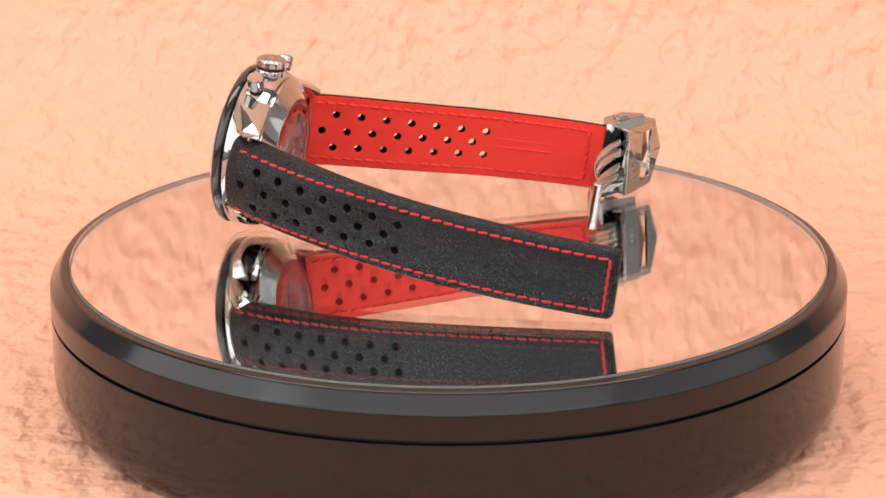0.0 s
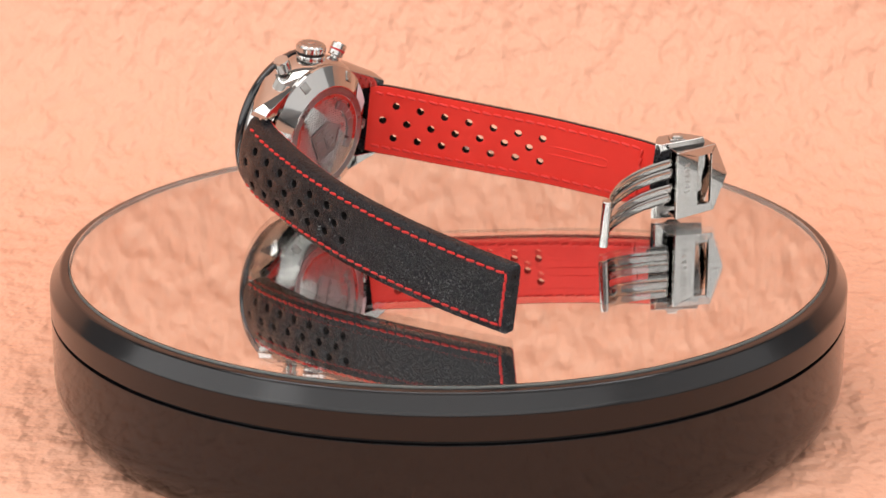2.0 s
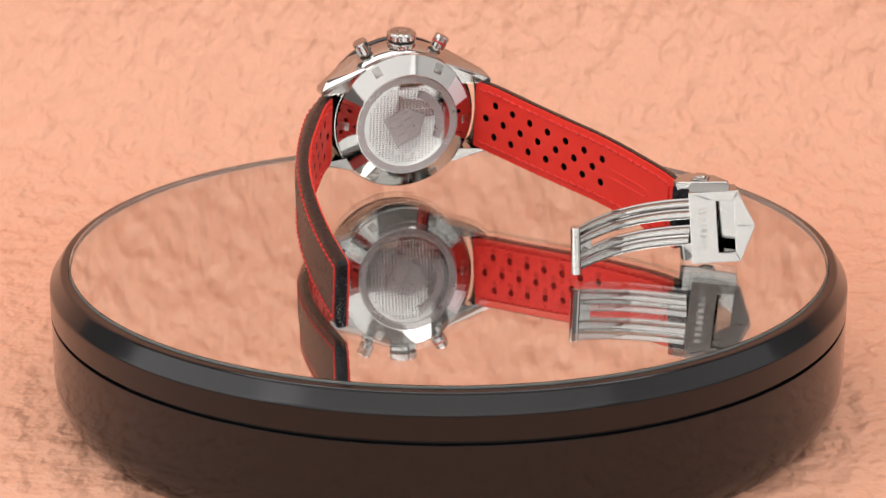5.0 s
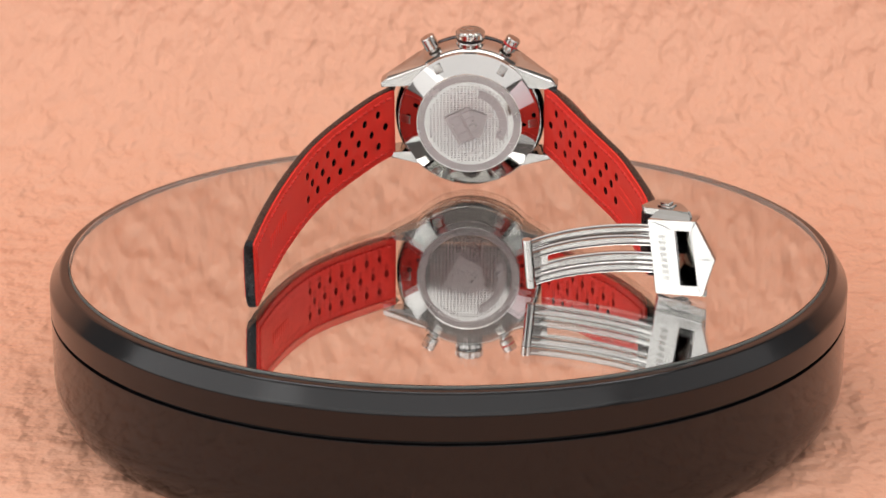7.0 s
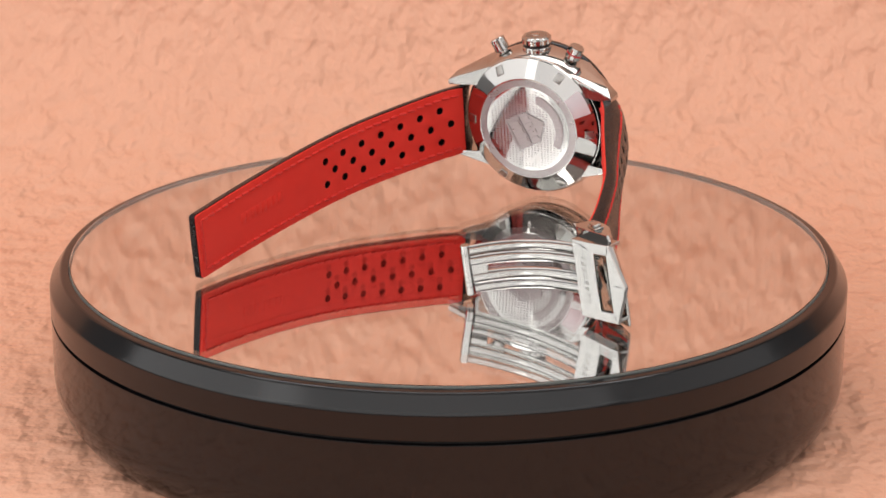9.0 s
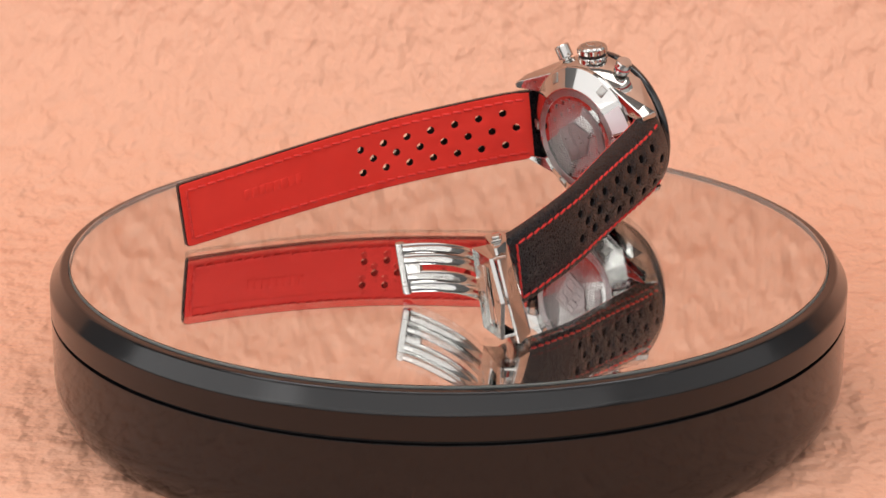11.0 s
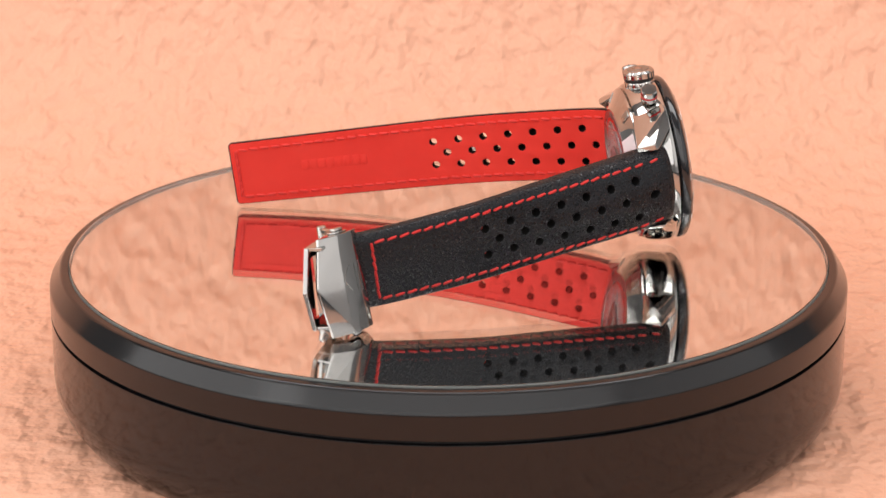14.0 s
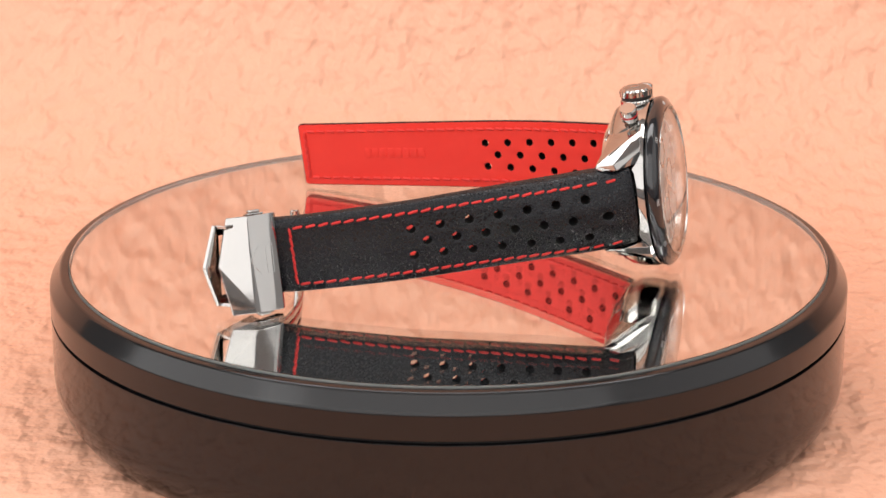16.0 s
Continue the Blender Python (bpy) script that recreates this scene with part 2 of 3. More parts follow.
def wpart(name, bm, mat, parent=watch, label="", smooth=35, turn=None):
    return part(name, bm, mat, parent, label, turn=TILT @ turn if turn else TILT, smooth=smooth)


def build_case():
    body = lathe([(0, 57), (22.2, 57), (23.2, 57.2), (23.9, 58.2), (24.6, 61), (24.9, 64.5), (24.8, 66.0), (24.4, 66.6), (22.4, 67.1), (0, 67.1)], 144, closed=False)
    case = wpart("case", body, steel, label="polished steel case", turn=AXIS)
    for sx in (-1, 1):
        for sz in (-1, 1):
            pts = [(9, 65.6, 22.3), (9, 57.5, 20.0), (12, 65.6, 11.5), (12, 57.2, 11.5), (16.7, 65.8, 19.9), (16.7, 56.6, 17.2), (20.6, 66.0, 15.0), (20.8, 65.6, 11.5),
                   (26.0, 57.6, 15.6), (26.0, 54.9, 14.2), (28.5, 59.6, 13.3), (28.5, 54.2, 13.0), (28.5, 60.2, 11.5), (28.2, 54.2, 11.5)]
            lug = hull([(CX + sx * x, y + 1.3, CZ + sz * z * (1.0 if sz > 0 or z < 12 else 0.92)) for x, y, z in pts], 0.22, 2)
            wpart("lug", lug, steel, case, smooth=12)
        bar = moved(lathe([(0, -11.3), (0.8, -11.3), (0.8, 11.3), (0, 11.3)], 12, closed=False), Matrix.Translation((CX + sx * 25.6, 59.5, CZ)))
        wpart("spring_bar", bar, steel, case)
    ring = lathe([(22.3, 67.0), (24.3, 67.0), (24.7, 67.3), (24.9, 67.8), (24.9, 68.8), (24.4, 69.6), (22.3, 70.8), (22.0, 70.8), (21.9, 70.4), (21.9, 67.4)], 160)
    bezel = wpart("bezel", ring, ceramic, label="black ceramic tachymeter bezel", turn=AXIS)
    seat = lathe([(21.85, 67.3), (21.85, 71.0), (21.6, 71.0), (21.2, 70.3), (19.4, 67.5), (19.4, 67.3)], 128)
    wpart("flange", seat, satin, bezel, "silver inner flange ring", turn=AXIS)
    # writing round the bezel
    for text, at in (("TACHYMETRE", 180), ("60", 90), ("200", 0), ("100", 270), ("80", 225), ("300", 35), ("150", 315)):
        t = bend_round(letters(text, 1.35, 0.1), 23.35, at)
        for v in t.verts:
            r = math.hypot(v.co.x, v.co.y)
            v.co.z += 69.6 + (24.5 - r) / 2.2 * 1.2
        wpart("marking", t, ink, bezel, turn=AXIS, smooth=0)
    dome = [(0, 73.0)] + [(21.5 * math.sin(a), 73.0 - 2.6 * (1 - math.cos(a * 1.0)) / (1 - math.cos(1.0))) for a in [0.1 * i for i in range(1, 11)]]
    dome = [(r / math.sin(1.0) if r else 0, h) for r, h in dome]
    inner = [(r * 0.965, h - 0.9) for r, h in dome[::-1]]
    wpart("crystal", lathe(dome + inner, 128, closed=False), glass, label="domed clear sapphire crystal", turn=AXIS)
    face = wpart("dial", lathe([(0, 67.4), (21.0, 67.4), (21.0, 66.6), (0, 66.6)], 96, closed=False), dial_white, label="silvery white dial", turn=AXIS)
    for i in range(12):
        a = radians(30 * i)
        tick = moved(box(14.5, 18.0, -0.45, 0.45, 67.4, 67.9, 0.1), Matrix.Rotation(a, 4, "Z"))
        wpart("hour_index", tick, steel, face, turn=AXIS)
    for ln, ang, wd in ((9.5, 150, 0.7), (14.0, 32, 0.55), (16.0, 95, 0.18)):
        hand = moved(box(-2.0, ln, -wd, wd, 68.1, 68.4, 0.08), Matrix.Rotation(radians(ang), 4, "Z"))
        wpart("pointer", hand, steel, face, turn=AXIS)
    for x, y in ((0, 8.6), (0, -8.6), (-8.6, 0)):
        sub = moved(lathe([(3.6, 67.4), (4.6, 67.4), (4.6, 67.6), (3.6, 67.6)], 48), Matrix.Translation((x, y, 0)))
        wpart("subdial_ring", sub, satin, face, turn=AXIS)
    return case


case = build_case()


def build_back():
    """Screwed back: a polished cone, a flat lettered ring and a waffled medallion with a raised shield."""
    cone = lathe([(0, 57.2), (22.4, 57.2), (22.9, 56.6), (22.7, 56.1), (17.3, 53.0), (17.05, 52.8), (16.8, 52.75), (0, 52.95)], 144, closed=False)
    back = wpart("case_back", cone, steel, label="polished steel screw-down back with a waffled medallion", turn=AXIS, smooth=20)
    ring = lathe([(16.7, 52.95), (16.7, 52.7), (14.5, 52.7), (14.2, 52.95)], 120)
    wpart("lettered_ring", ring, waffle, back, "flat ring with engraved writing under lilac film", turn=AXIS, smooth=20)
    med = lathe([(0, 52.9), (13.9, 52.9), (14.2, 52.8), (14.3, 52.9), (14.3, 53.1), (0, 53.1)], 96, closed=False)
    pitch, rise = 1.12, 0.8
    for ix in range(-13, 14):
        for iz in range(-18, 19):
            x, z = ix * pitch, iz * rise
            if math.hypot(x, z) > 13.3:
                continue
            base = [med.verts.new((x + sx * 0.52, z + sz * 0.36, 52.91)) for sx, sz in ((-1, -1), (1, -1), (1, 1), (-1, 1))]
            tip = [med.verts.new((x + sx * 0.26, z + sz * 0.12, 52.74)) for sx, sz in ((-1, -1), (1, -1), (1, 1), (-1, 1))]
            for k in range(4):
                med.faces.new((base[k], base[(k + 1) % 4], tip[(k + 1) % 4], tip[k]))
            med.faces.new(tip)
    wpart("medallion", med, waffle, back, "waffle-textured medallion under lilac film", turn=AXIS, smooth=20)
    # recesses drawn as plates, their shade put into the darker steel
    for i in range(6):
        a = radians(60 * i + 1)
        shaded_notch_plate = moved(box(19.0, 22.2, -1.3, 1.3, -0.25, 0.25, 0.1), Matrix.Rotation(a, 4, "Z") @ Matrix.Translation((0, 0, 54.85)) @ Matrix.Translation((20.6, 0, 0))
                      @ Matrix.Rotation(radians(-30), 4, "Y") @ Matrix.Translation((-20.6, 0, 0)))
        wpart("shaded_notch_plate", shaded_notch_plate, engraved, back, turn=AXIS)
    # plain shield and bars in place of the emblem; written from behind, so x is mirrored
    face = Matrix.Translation((CX, 54.02, CZ)) @ Matrix.Rotation(radians(90), 4, "X") @ Matrix.Rotation(radians(27), 4, "Z")
    shield = [(-5.4, -6.2), (5.4, -6.2), (5.4, 1.9), (0, 6.7), (-5.4, 1.9)]
    shield = [(y, -x) for x, y in shield]
    def frame_of(outline, w):
        bm = bmesh.new()
        inn = [(x * (1 - w), y * (1 - w)) for x, y in outline]
        k = len(outline)
        vo = [[bm.verts.new((x, y, z)) for x, y in outline] for z in (0.0, 0.35)]
        vi = [[bm.verts.new((x, y, z)) for x, y in inn] for z in (0.0, 0.35)]
        for i in range(k):
            j = (i + 1) % k
            bm.faces.new((vo[1][i], vo[1][j], vi[1][j], vi[1][i]))
            bm.faces.new((vo[0][i], vo[0][j], vo[1][j], vo[1][i]))
            bm.faces.new((vi[0][i], vi[0][j], vi[1][j], vi[1][i]))
        return bm
    wpart("emblem", merge(prism(shield, -0.05, 0.1), frame_of(shield, 0.1)), waffle, back, "raised plain shield", turn=face, smooth=0)
    for x0, x1, y0, y1 in ((-5.1, -1.7, -4.0, -2.0), (-5.1, -1.7, -1.1, 1.1), (-5.1, -1.7, 2.0, 4.0), (-0.5, 2.4, -4.4, -3.0), (-0.5, 2.6, -2.1, -0.6), (-0.5, 2.6, 0.5, 1.9), (-0.5, 2.4, 2.8, 4.2)):
        wpart("emblem_bar", box(x0, x1, y0, y1, 0.05, 0.4, 0.1), waffle, back, turn=face, smooth=0)
    wpart("emblem_bar", box(-1.3, -0.9, -5.0, 5.0, 0.05, 0.4, 0.1), waffle, back, turn=face, smooth=0)
    mirrored = Matrix.Translation((CX, 53.98, CZ)) @ Matrix.Rotation(radians(90), 4, "X")
    arc = lathe([(9.7, -0.05), (12.3, -0.05), (12.3, 0.25), (9.7, 0.25)], 120)
    bmesh.ops.delete(arc, geom=[v for v in arc.verts if not (-30 < math.degrees(math.atan2(v.co.y, v.co.x)) < 75)], context="VERTS")
    wpart("name_band", arc, waffle, back, "raised arc with plain bars in place of its inscription", turn=mirrored, smooth=30)
    # plain bars stand in for the lettering on the arc
    for i in range(7):
        a = radians(66 - 15 * i)
        bar = moved(box(10.2, 11.9, -0.7, 0.7, 0.2, 0.42, 0.08), Matrix.Rotation(a, 4, "Z"))
        wpart("inscription_bar", bar, waffle, back, turn=mirrored, smooth=0)
    for text, at, flip in (("SAPPHIRE", 165, 1), ("STAINLESS STEEL", 275, -1), ("WATER RESISTANT", 75, 1), ("100 M", 15, 1)):
        t = bend_round(letters(text, 1.55, 0.12), 15.6, at, flip)
        wpart("inscription", t, engraved, back, turn=mirrored, smooth=0)
    film = lathe([(17.0, 52.74), (22.0, 55.62), (22.0, 55.54), (17.0, 52.66)], 180)
    bmesh.ops.delete(film, geom=[v for v in film.verts if abs(math.degrees(math.atan2(v.co.y, v.co.x)) + 29) > 13], context="VERTS")
    wpart("sticker", film, sticker_film, back, "pale protective film sticker", turn=AXIS, smooth=0)
    return back


build_back()


def build_crown():
    up = Matrix.Translation((CX, 63.6, CZ - 0.9))
    smooth_top = lambda i, k: (1 + (0.035 if (i // 3) % 2 else -0.02)) if k in (2, 3) else 1
    stem = lathe([(0, 22), (3.2, 22), (3.2, 25.2), (0, 25.2)], 48, closed=False)
    crown = wpart("crown", merge(stem, lathe([(0, 24.2), (4.2, 24.2), (4.5, 24.5), (4.5, 25.9), (4.2, 26.3), (0, 26.3)], 84, False, smooth_top),
                                 lathe([(0, 27.0), (4.2, 27.0), (4.6, 27.3), (4.6, 28.8), (4.1, 29.5), (3.6, 29.7), (3.4, 29.6), (0, 29.6)], 84, False, smooth_top)),
                  steel, label="fluted steel winding crown with a black ring", turn=up, smooth=30)
    wpart("crown_ring", lathe([(0, 26.2), (4.35, 26.2), (4.35, 27.1), (0, 27.1)], 64, closed=False), rubber, crown, "black rubber ring", turn=up)
    wpart("crown_cap", lathe([(0, 29.55), (3.3, 29.55), (3.3, 29.72), (0, 29.72)], 48, closed=False), engraved, crown, turn=up)
    mark = prism([(-1.2, -1.0), (1.2, -1.0), (1.2, 0.4), (0, 1.3), (-1.2, 0.4)], 29.7, 29.85, 0.05)
    wpart("crown_emblem", mark, steel, crown, turn=up, smooth=0)
    for sx, lean in ((-1, -28.5), (1, 28.5)):
        up2 = Matrix.Translation((CX, 63.6, CZ)) @ Matrix.Rotation(radians(lean), 4, "Y")
        tube = lathe([(0, 21), (2.0, 21), (2.0, 24.2), (1.55, 24.4), (1.55, 25.2), (2.2, 25.3), (2.45, 25.6), (2.45, 29.2), (2.2, 29.6), (0, 29.6)], 48, closed=False)
        p = wpart("pusher", tube, steel, label="polished round steel pusher", turn=up2, smooth=30)
        if sx > 0:
            wpart("pusher_ring", lathe([(2.3, 27.0), (2.5, 27.0), (2.5, 27.6), (2.3, 27.6)], 48), red_ring, p, "red lacquered ring", turn=up2)


build_crown()


# ---------------------------------------------------------------- strap
class Line:
    """A smooth curve in plan through a few places, by its length."""

    def __init__(self, pts):
        pts = [Vector(p) for p in pts]
        ext = [2 * pts[0] - pts[1]] + pts + [2 * pts[-1] - pts[-2]]
        self.p = []
        for i in range(1, len(ext) - 2):
            a, b, c, d = ext[i - 1:i + 3]
            for k in range(40):
                t = k / 40
                self.p.append(0.5 * (2 * b + (c - a) * t + (2 * a - 5 * b + 4 * c - d) * t * t + (3 * b - a - 3 * c + d) * t ** 3))
        self.p.append(pts[-1])
        self.s = [0.0]
        for a, b in zip(self.p, self.p[1:]):
            self.s.append(self.s[-1] + (b - a).length)
        self.length = self.s[-1]

    def at(self, s):
        x = float(np.interp(s, self.s, [q.x for q in self.p]))
        y = float(np.interp(s, self.s, [q.y for q in self.p]))
        return Vector((x, y))

    def tangent(self, s):
        return (self.at(min(s + 0.8, self.length)) - self.at(max(s - 0.8, 0))).normalized()


PITCH_HOLE = 8.17
ROOT = 7.2                    # where the lining begins along a strap half


def build_strap(label, sx, places, z_root, z_tip, w_tip, end_inset, stamp):
    line = Line(places)
    L = line.length
    first_hole = min(range(400), key=lambda i: abs(line.at(i * 0.1).y - 49.6)) * 0.1
    half = lambda s: min(11.3 + 0.09 * max(0.0, s - ROOT), 11.9 + (w_tip - 11.9) * min(1.0, s / L))
    mid = lambda s: z_root + (z_tip - z_root) * max(0.0, (s / L - 0.45) / 0.55) ** 2
    row = lambda s: 5.75 - 1.9 * max(0.0, min(1.0, (s - 9) / 56))

    def thick(s, w):
        edge = float(np.interp(s, (7, 33, 63), (3.3, 3.1, 2.8)))
        pad = float(np.interp(s, (7, 13, 27, 43, 58, 73), (3.9, 4.2, 3.6, 2.0, 0.5, 0.2)))
        x = min(1.0, abs(w) / half(s))
        lip = min(1.0, 0.62 + (half(s) - abs(w)) * 0.45)
        root = min(1.0, 0.75 + (s - ROOT) / 6)
        corner = min(1.0, 0.5 + (L - s) / 1.2)
        return (edge * lip + pad * max(0.0, 1 - x * x) ** 0.8) * min(root, corner)

    def place(s, w, h):
        s = max(0.0, s - 0.12 * max(0.0, h) - 5.0 * min(1.0, max(0.0, h) / thick(s, w)) * max(0.0, 1 - (s - ROOT) / 8))
        c, t = line.at(s), line.tangent(s)
        n = Vector((-t.y, t.x)) if sx < 0 else Vector((t.y, -t.x))
        if n.x * sx < 0:
            n = -n
        return Vector((CX + c.x + n.x * h, c.y + n.y * h, mid(s) + w - 0.13 * max(0.0, h))), Vector((t.x, t.y, 0)), Vector((n.x, n.y, 0))

    q = PITCH_HOLE / 4
    ss = [ROOT, ROOT + 0.5, ROOT + 1.2]
    s0 = first_hole - 4 * q
    while ss[-1] + 2.2 < s0:
        ss.append(ss[-1] + 1.8)
    j0 = len(ss)
    ss += [s0 + q * j for j in range(31)]
    while ss[-1] + 2.6 < L - 1.2:
        ss.append(ss[-1] + 2.0)
    ss += [L - 1.0, L - 0.4, L]
    centres = [(j0 + 2 + 4 * i, 0) for i in range(7)] + [(j0 + 4 + 4 * i, k) for i in range(7) for k in (-1, 1)]
    holes = {}
    for j, k in centres:
        holes[(j - 2, 3 + 4 * (k + 1))] = (j, k)

    def wv(s, i, inset):
        r, W = row(s), half(s) - inset
        near_end = L - s
        if near_end < 1.2:
            W -= 1.0 * (1 - near_end / 1.2) ** 2
        b = 1.5 * r
        if i < 3:
            return -W + (W - b) * (0, 0.12, 0.45)[i]
        if i > 15:
            return W - (W - b) * (0, 0.12, 0.45)[18 - i]
        return -b + 2 * b * (i - 3) / 12

    def layer(name, h0, h1, inset, mat, label):
        bm = bmesh.new()
        grids = []
        for side in (0, 1):
            g = []
            for s in ss:
                s_in = min(max(s, ROOT + 2.2 * inset), L - inset)
                g.append([bm.verts.new(place(s_in, wv(s, i, inset), h0(s, wv(s, i, inset)) if side == 0 else h1(s, wv(s, i, inset)))[0]) for i in range(19)])
            grids.append(g)
        skip, rings = set(), []
        for (j, i), (jc, k) in holes.items():
            for a in range(4):
                for b in range(4):
                    skip.add((j + a, i + b))
            around = [(j + a, i) for a in range(4)] + [(j + 4, i + a) for a in range(4)] + [(j + 4 - a, i + 4) for a in range(4)] + [(j, i + 4 - a) for a in range(4)]
            sc, wc = ss[jc], k * row(ss[jc])
            pair = []
            for side in (0, 1):
                ring, soft = [], []
                for (a, b) in around:
                    ds, dw = ss[a] - sc, wv(ss[a], b, inset) - wc
                    d = math.hypot(ds, dw)
                    u = (sc + 1.25 * ds / d, wc + 1.25 * dw / d)
                    o = (sc + 1.55 * ds / d, wc + 1.55 * dw / d)
                    hf = (h0, h1)[side]
                    lip = -0.18 if side == 1 else 0.10
                    ring.append(bm.verts.new(place(u[0], u[1], hf(*u) + lip)[0]))
                    soft.append(bm.verts.new(place(o[0], o[1], hf(*o))[0]))
                g = grids[side]
                for m in range(16):
                    n = (m + 1) % 16
                    A, B = g[around[m][0]][around[m][1]], g[around[n][0]][around[n][1]]
                    bm.faces.new((A, B, soft[n], soft[m]))
                    bm.faces.new((soft[m], soft[n], ring[n], ring[m]))
                pair.append(ring)
            for m in range(16):
                n = (m + 1) % 16
                bm.faces.new((pair[0][m], pair[0][n], pair[1][n], pair[1][m])).material_index = 1
        for g in grids:
            for j in range(len(ss) - 1):
                for i in range(18):
                    if (j, i) not in skip:
                        bm.faces.new((g[j][i], g[j + 1][i], g[j + 1][i + 1], g[j][i + 1]))
        a, b = grids
        for j in range(len(ss) - 1):
            for i in (0, 18):
                bm.faces.new((a[j][i], a[j + 1][i], b[j + 1][i], b[j][i]))
        for i in range(18):
            for j in (0, len(ss) - 1):
                bm.faces.new((a[j][i], a[j][i + 1], b[j][i + 1], b[j][i]))
        ob = wpart(name, bm, mat, strap, label, smooth=60)
        ob.data.materials.append(raw_edge)
        return ob

    strap = new("strap_half")
    strap.parent = watch
    tagged(strap, label)
    layer("leather", lambda s, w: 0.0, thick, 0.0, leather, "black grained leather, perforated")
    layer("lining", lambda s, w: -0.55, lambda s, w: 0.004, 0.35, lining_red, "smooth red leather lining, perforated")

    # stitches, outside and inside
    def seam(s_list, w_of, along):
        for n, s in enumerate(s_list):
            for outside in (True, False):
                w = w_of(s)
                p, t, nn = place(s, w, thick(s, w) - 0.05 if outside else -0.62)
                if not outside:
                    nn = -nn
                zz = Vector((0, 0, 1))
                ax = t if along else zz
                m = Matrix((ax, nn.cross(ax), nn)).transposed().to_4x4()
                tilt = Matrix.Rotation(radians(7 * (1 if outside else -1) + random.uniform(-3, 3)), 4, "Z")
                m = TILT @ Matrix.Translation(p) @ m @ tilt
                m.translation *= U
                shared("stitch", stitch_mesh if outside else stitch_mesh_inner, strap, m)

    step = 3.45
    first, last = ROOT + 2.2, L - end_inset
    n = int((last - first) / step)
    st = (last - first) / n
    run = [first + st * (i + 0.5) for i in range(n)]
    for sg in (-1, 1):
        seam(run, lambda s, sg=sg: sg * (half(s) - 2.6), True)
    if end_inset:
        k = 6
        W = half(L) - 2.6
        for i in range(k):
            w = -W + 2 * W * (i + 0.5) / k
            seam([L - end_inset + 0.4], lambda s, w=w: w, False)
    # pressed marks on the lining: a long oval, or plain bars in place of lettering
    marks = [(stamp + 10.5, oval_mesh, "pressed_oval")] if sx > 0 else [(stamp + 2.7 * k, stamp_mesh, "stamped_bar") for k in range(8)]
    for s, me, name in marks:
        p, t, nn = place(s, 0.6, -0.56)
        m = Matrix((t, nn.cross(t), nn)).transposed().to_4x4()
        m = TILT @ Matrix.Translation(p) @ m
        m.translation *= U
        shared(name, me, strap, m)
    return strap, line, place, thick, half, mid


def capsule(length, width, height):
    bm = bmesh.new()
    rings = []
    for x, k in ((-0.5, 0.25), (-0.46, 0.7), (-0.36, 1.0), (0, 1.08), (0.36, 1.0), (0.46, 0.7), (0.5, 0.25)):
        rings.append([bm.verts.new((x * length, k * width / 2 * math.cos(a), k * height * math.sin(a) - (1 - k) * 0.12)) for a in [2 * math.pi * i / 8 for i in range(8)]])
    for a, b in zip(rings, rings[1:]):
        for i in range(8):
            j = (i + 1) % 8
            bm.faces.new((a[i], a[j], b[j], b[i]))
    bm.faces.new(rings[0][::-1])
    bm.faces.new(rings[-1])
    return bm


stitch_mesh = mesh_of("stitch", capsule(3.0, 0.80, 0.46), thread)
stamp_mesh = mesh_of("stamped_bar", box(-1.0, 1.0, -1.6, 1.6, -0.2, 0.2, 0.16), lining_red)


def oval_ring(length, width, thick):
    """A long oval ridge lying flat."""
    bm = bmesh.new()
    rings = []
    for k, h in ((0.0, 0.0), (0.25, 0.2), (0.55, 0.2), (0.8, 0.0)):
        r = width / 2 - k * thick
        pts = [(sg * length / 2 + r * math.cos(a), r * math.sin(a)) for sg, lo in ((1, -90), (-1, 90)) for a in [radians(lo + 18 * i) for i in range(11)]]
        rings.append([[bm.verts.new((x, y, sg * h)) for x, y in pts] for sg in (1, -1)])
    for a, b in zip(rings, rings[1:]):
        for side in (0, 1):
            n = len(a[side])
            for i in range(n):
                bm.faces.new((a[side][i], a[side][(i + 1) % n], b[side][(i + 1) % n], b[side][i]))
    bmesh.ops.remove_doubles(bm, verts=bm.verts[:], dist=1e-4)
    return bm


oval_mesh = mesh_of("pressed_oval", oval_ring(19.0, 3.4, 0.9), lining_red)
stitch_mesh_inner = mesh_of("stitch", capsule(2.9, 0.95, 0.5), lining_thread)

strap_r = build_strap("clasp-side strap half in black perforated leather lined with red", 1,
                      [(21.4, 65.0), (22.8, 61.8), (25.4, 56.0), (28.5, 50.0), (35.0, 34.4), (41.5, 19.5), (48.0, 4.4), (53.0, -12.0), (56.0, -24.0), (57.2, -33.5)], 18.7, 18.9, 10.8, 6.4, 67.0)
strap_l = build_strap("plain-ended strap half in black perforated leather lined with red", -1,
                      [(-21.2, 64.6), (-22.8, 61.4), (-25.6, 55.8), (-29.4, 49.5), (-36.2, 34.6), (-42.2, 19.5), (-46.6, 4.0), (-50.2, -17.0), (-52.4, -39.0), (-53.4, -61.0)], 17.2, 19.2, 10.3, 2.6, 89.0)


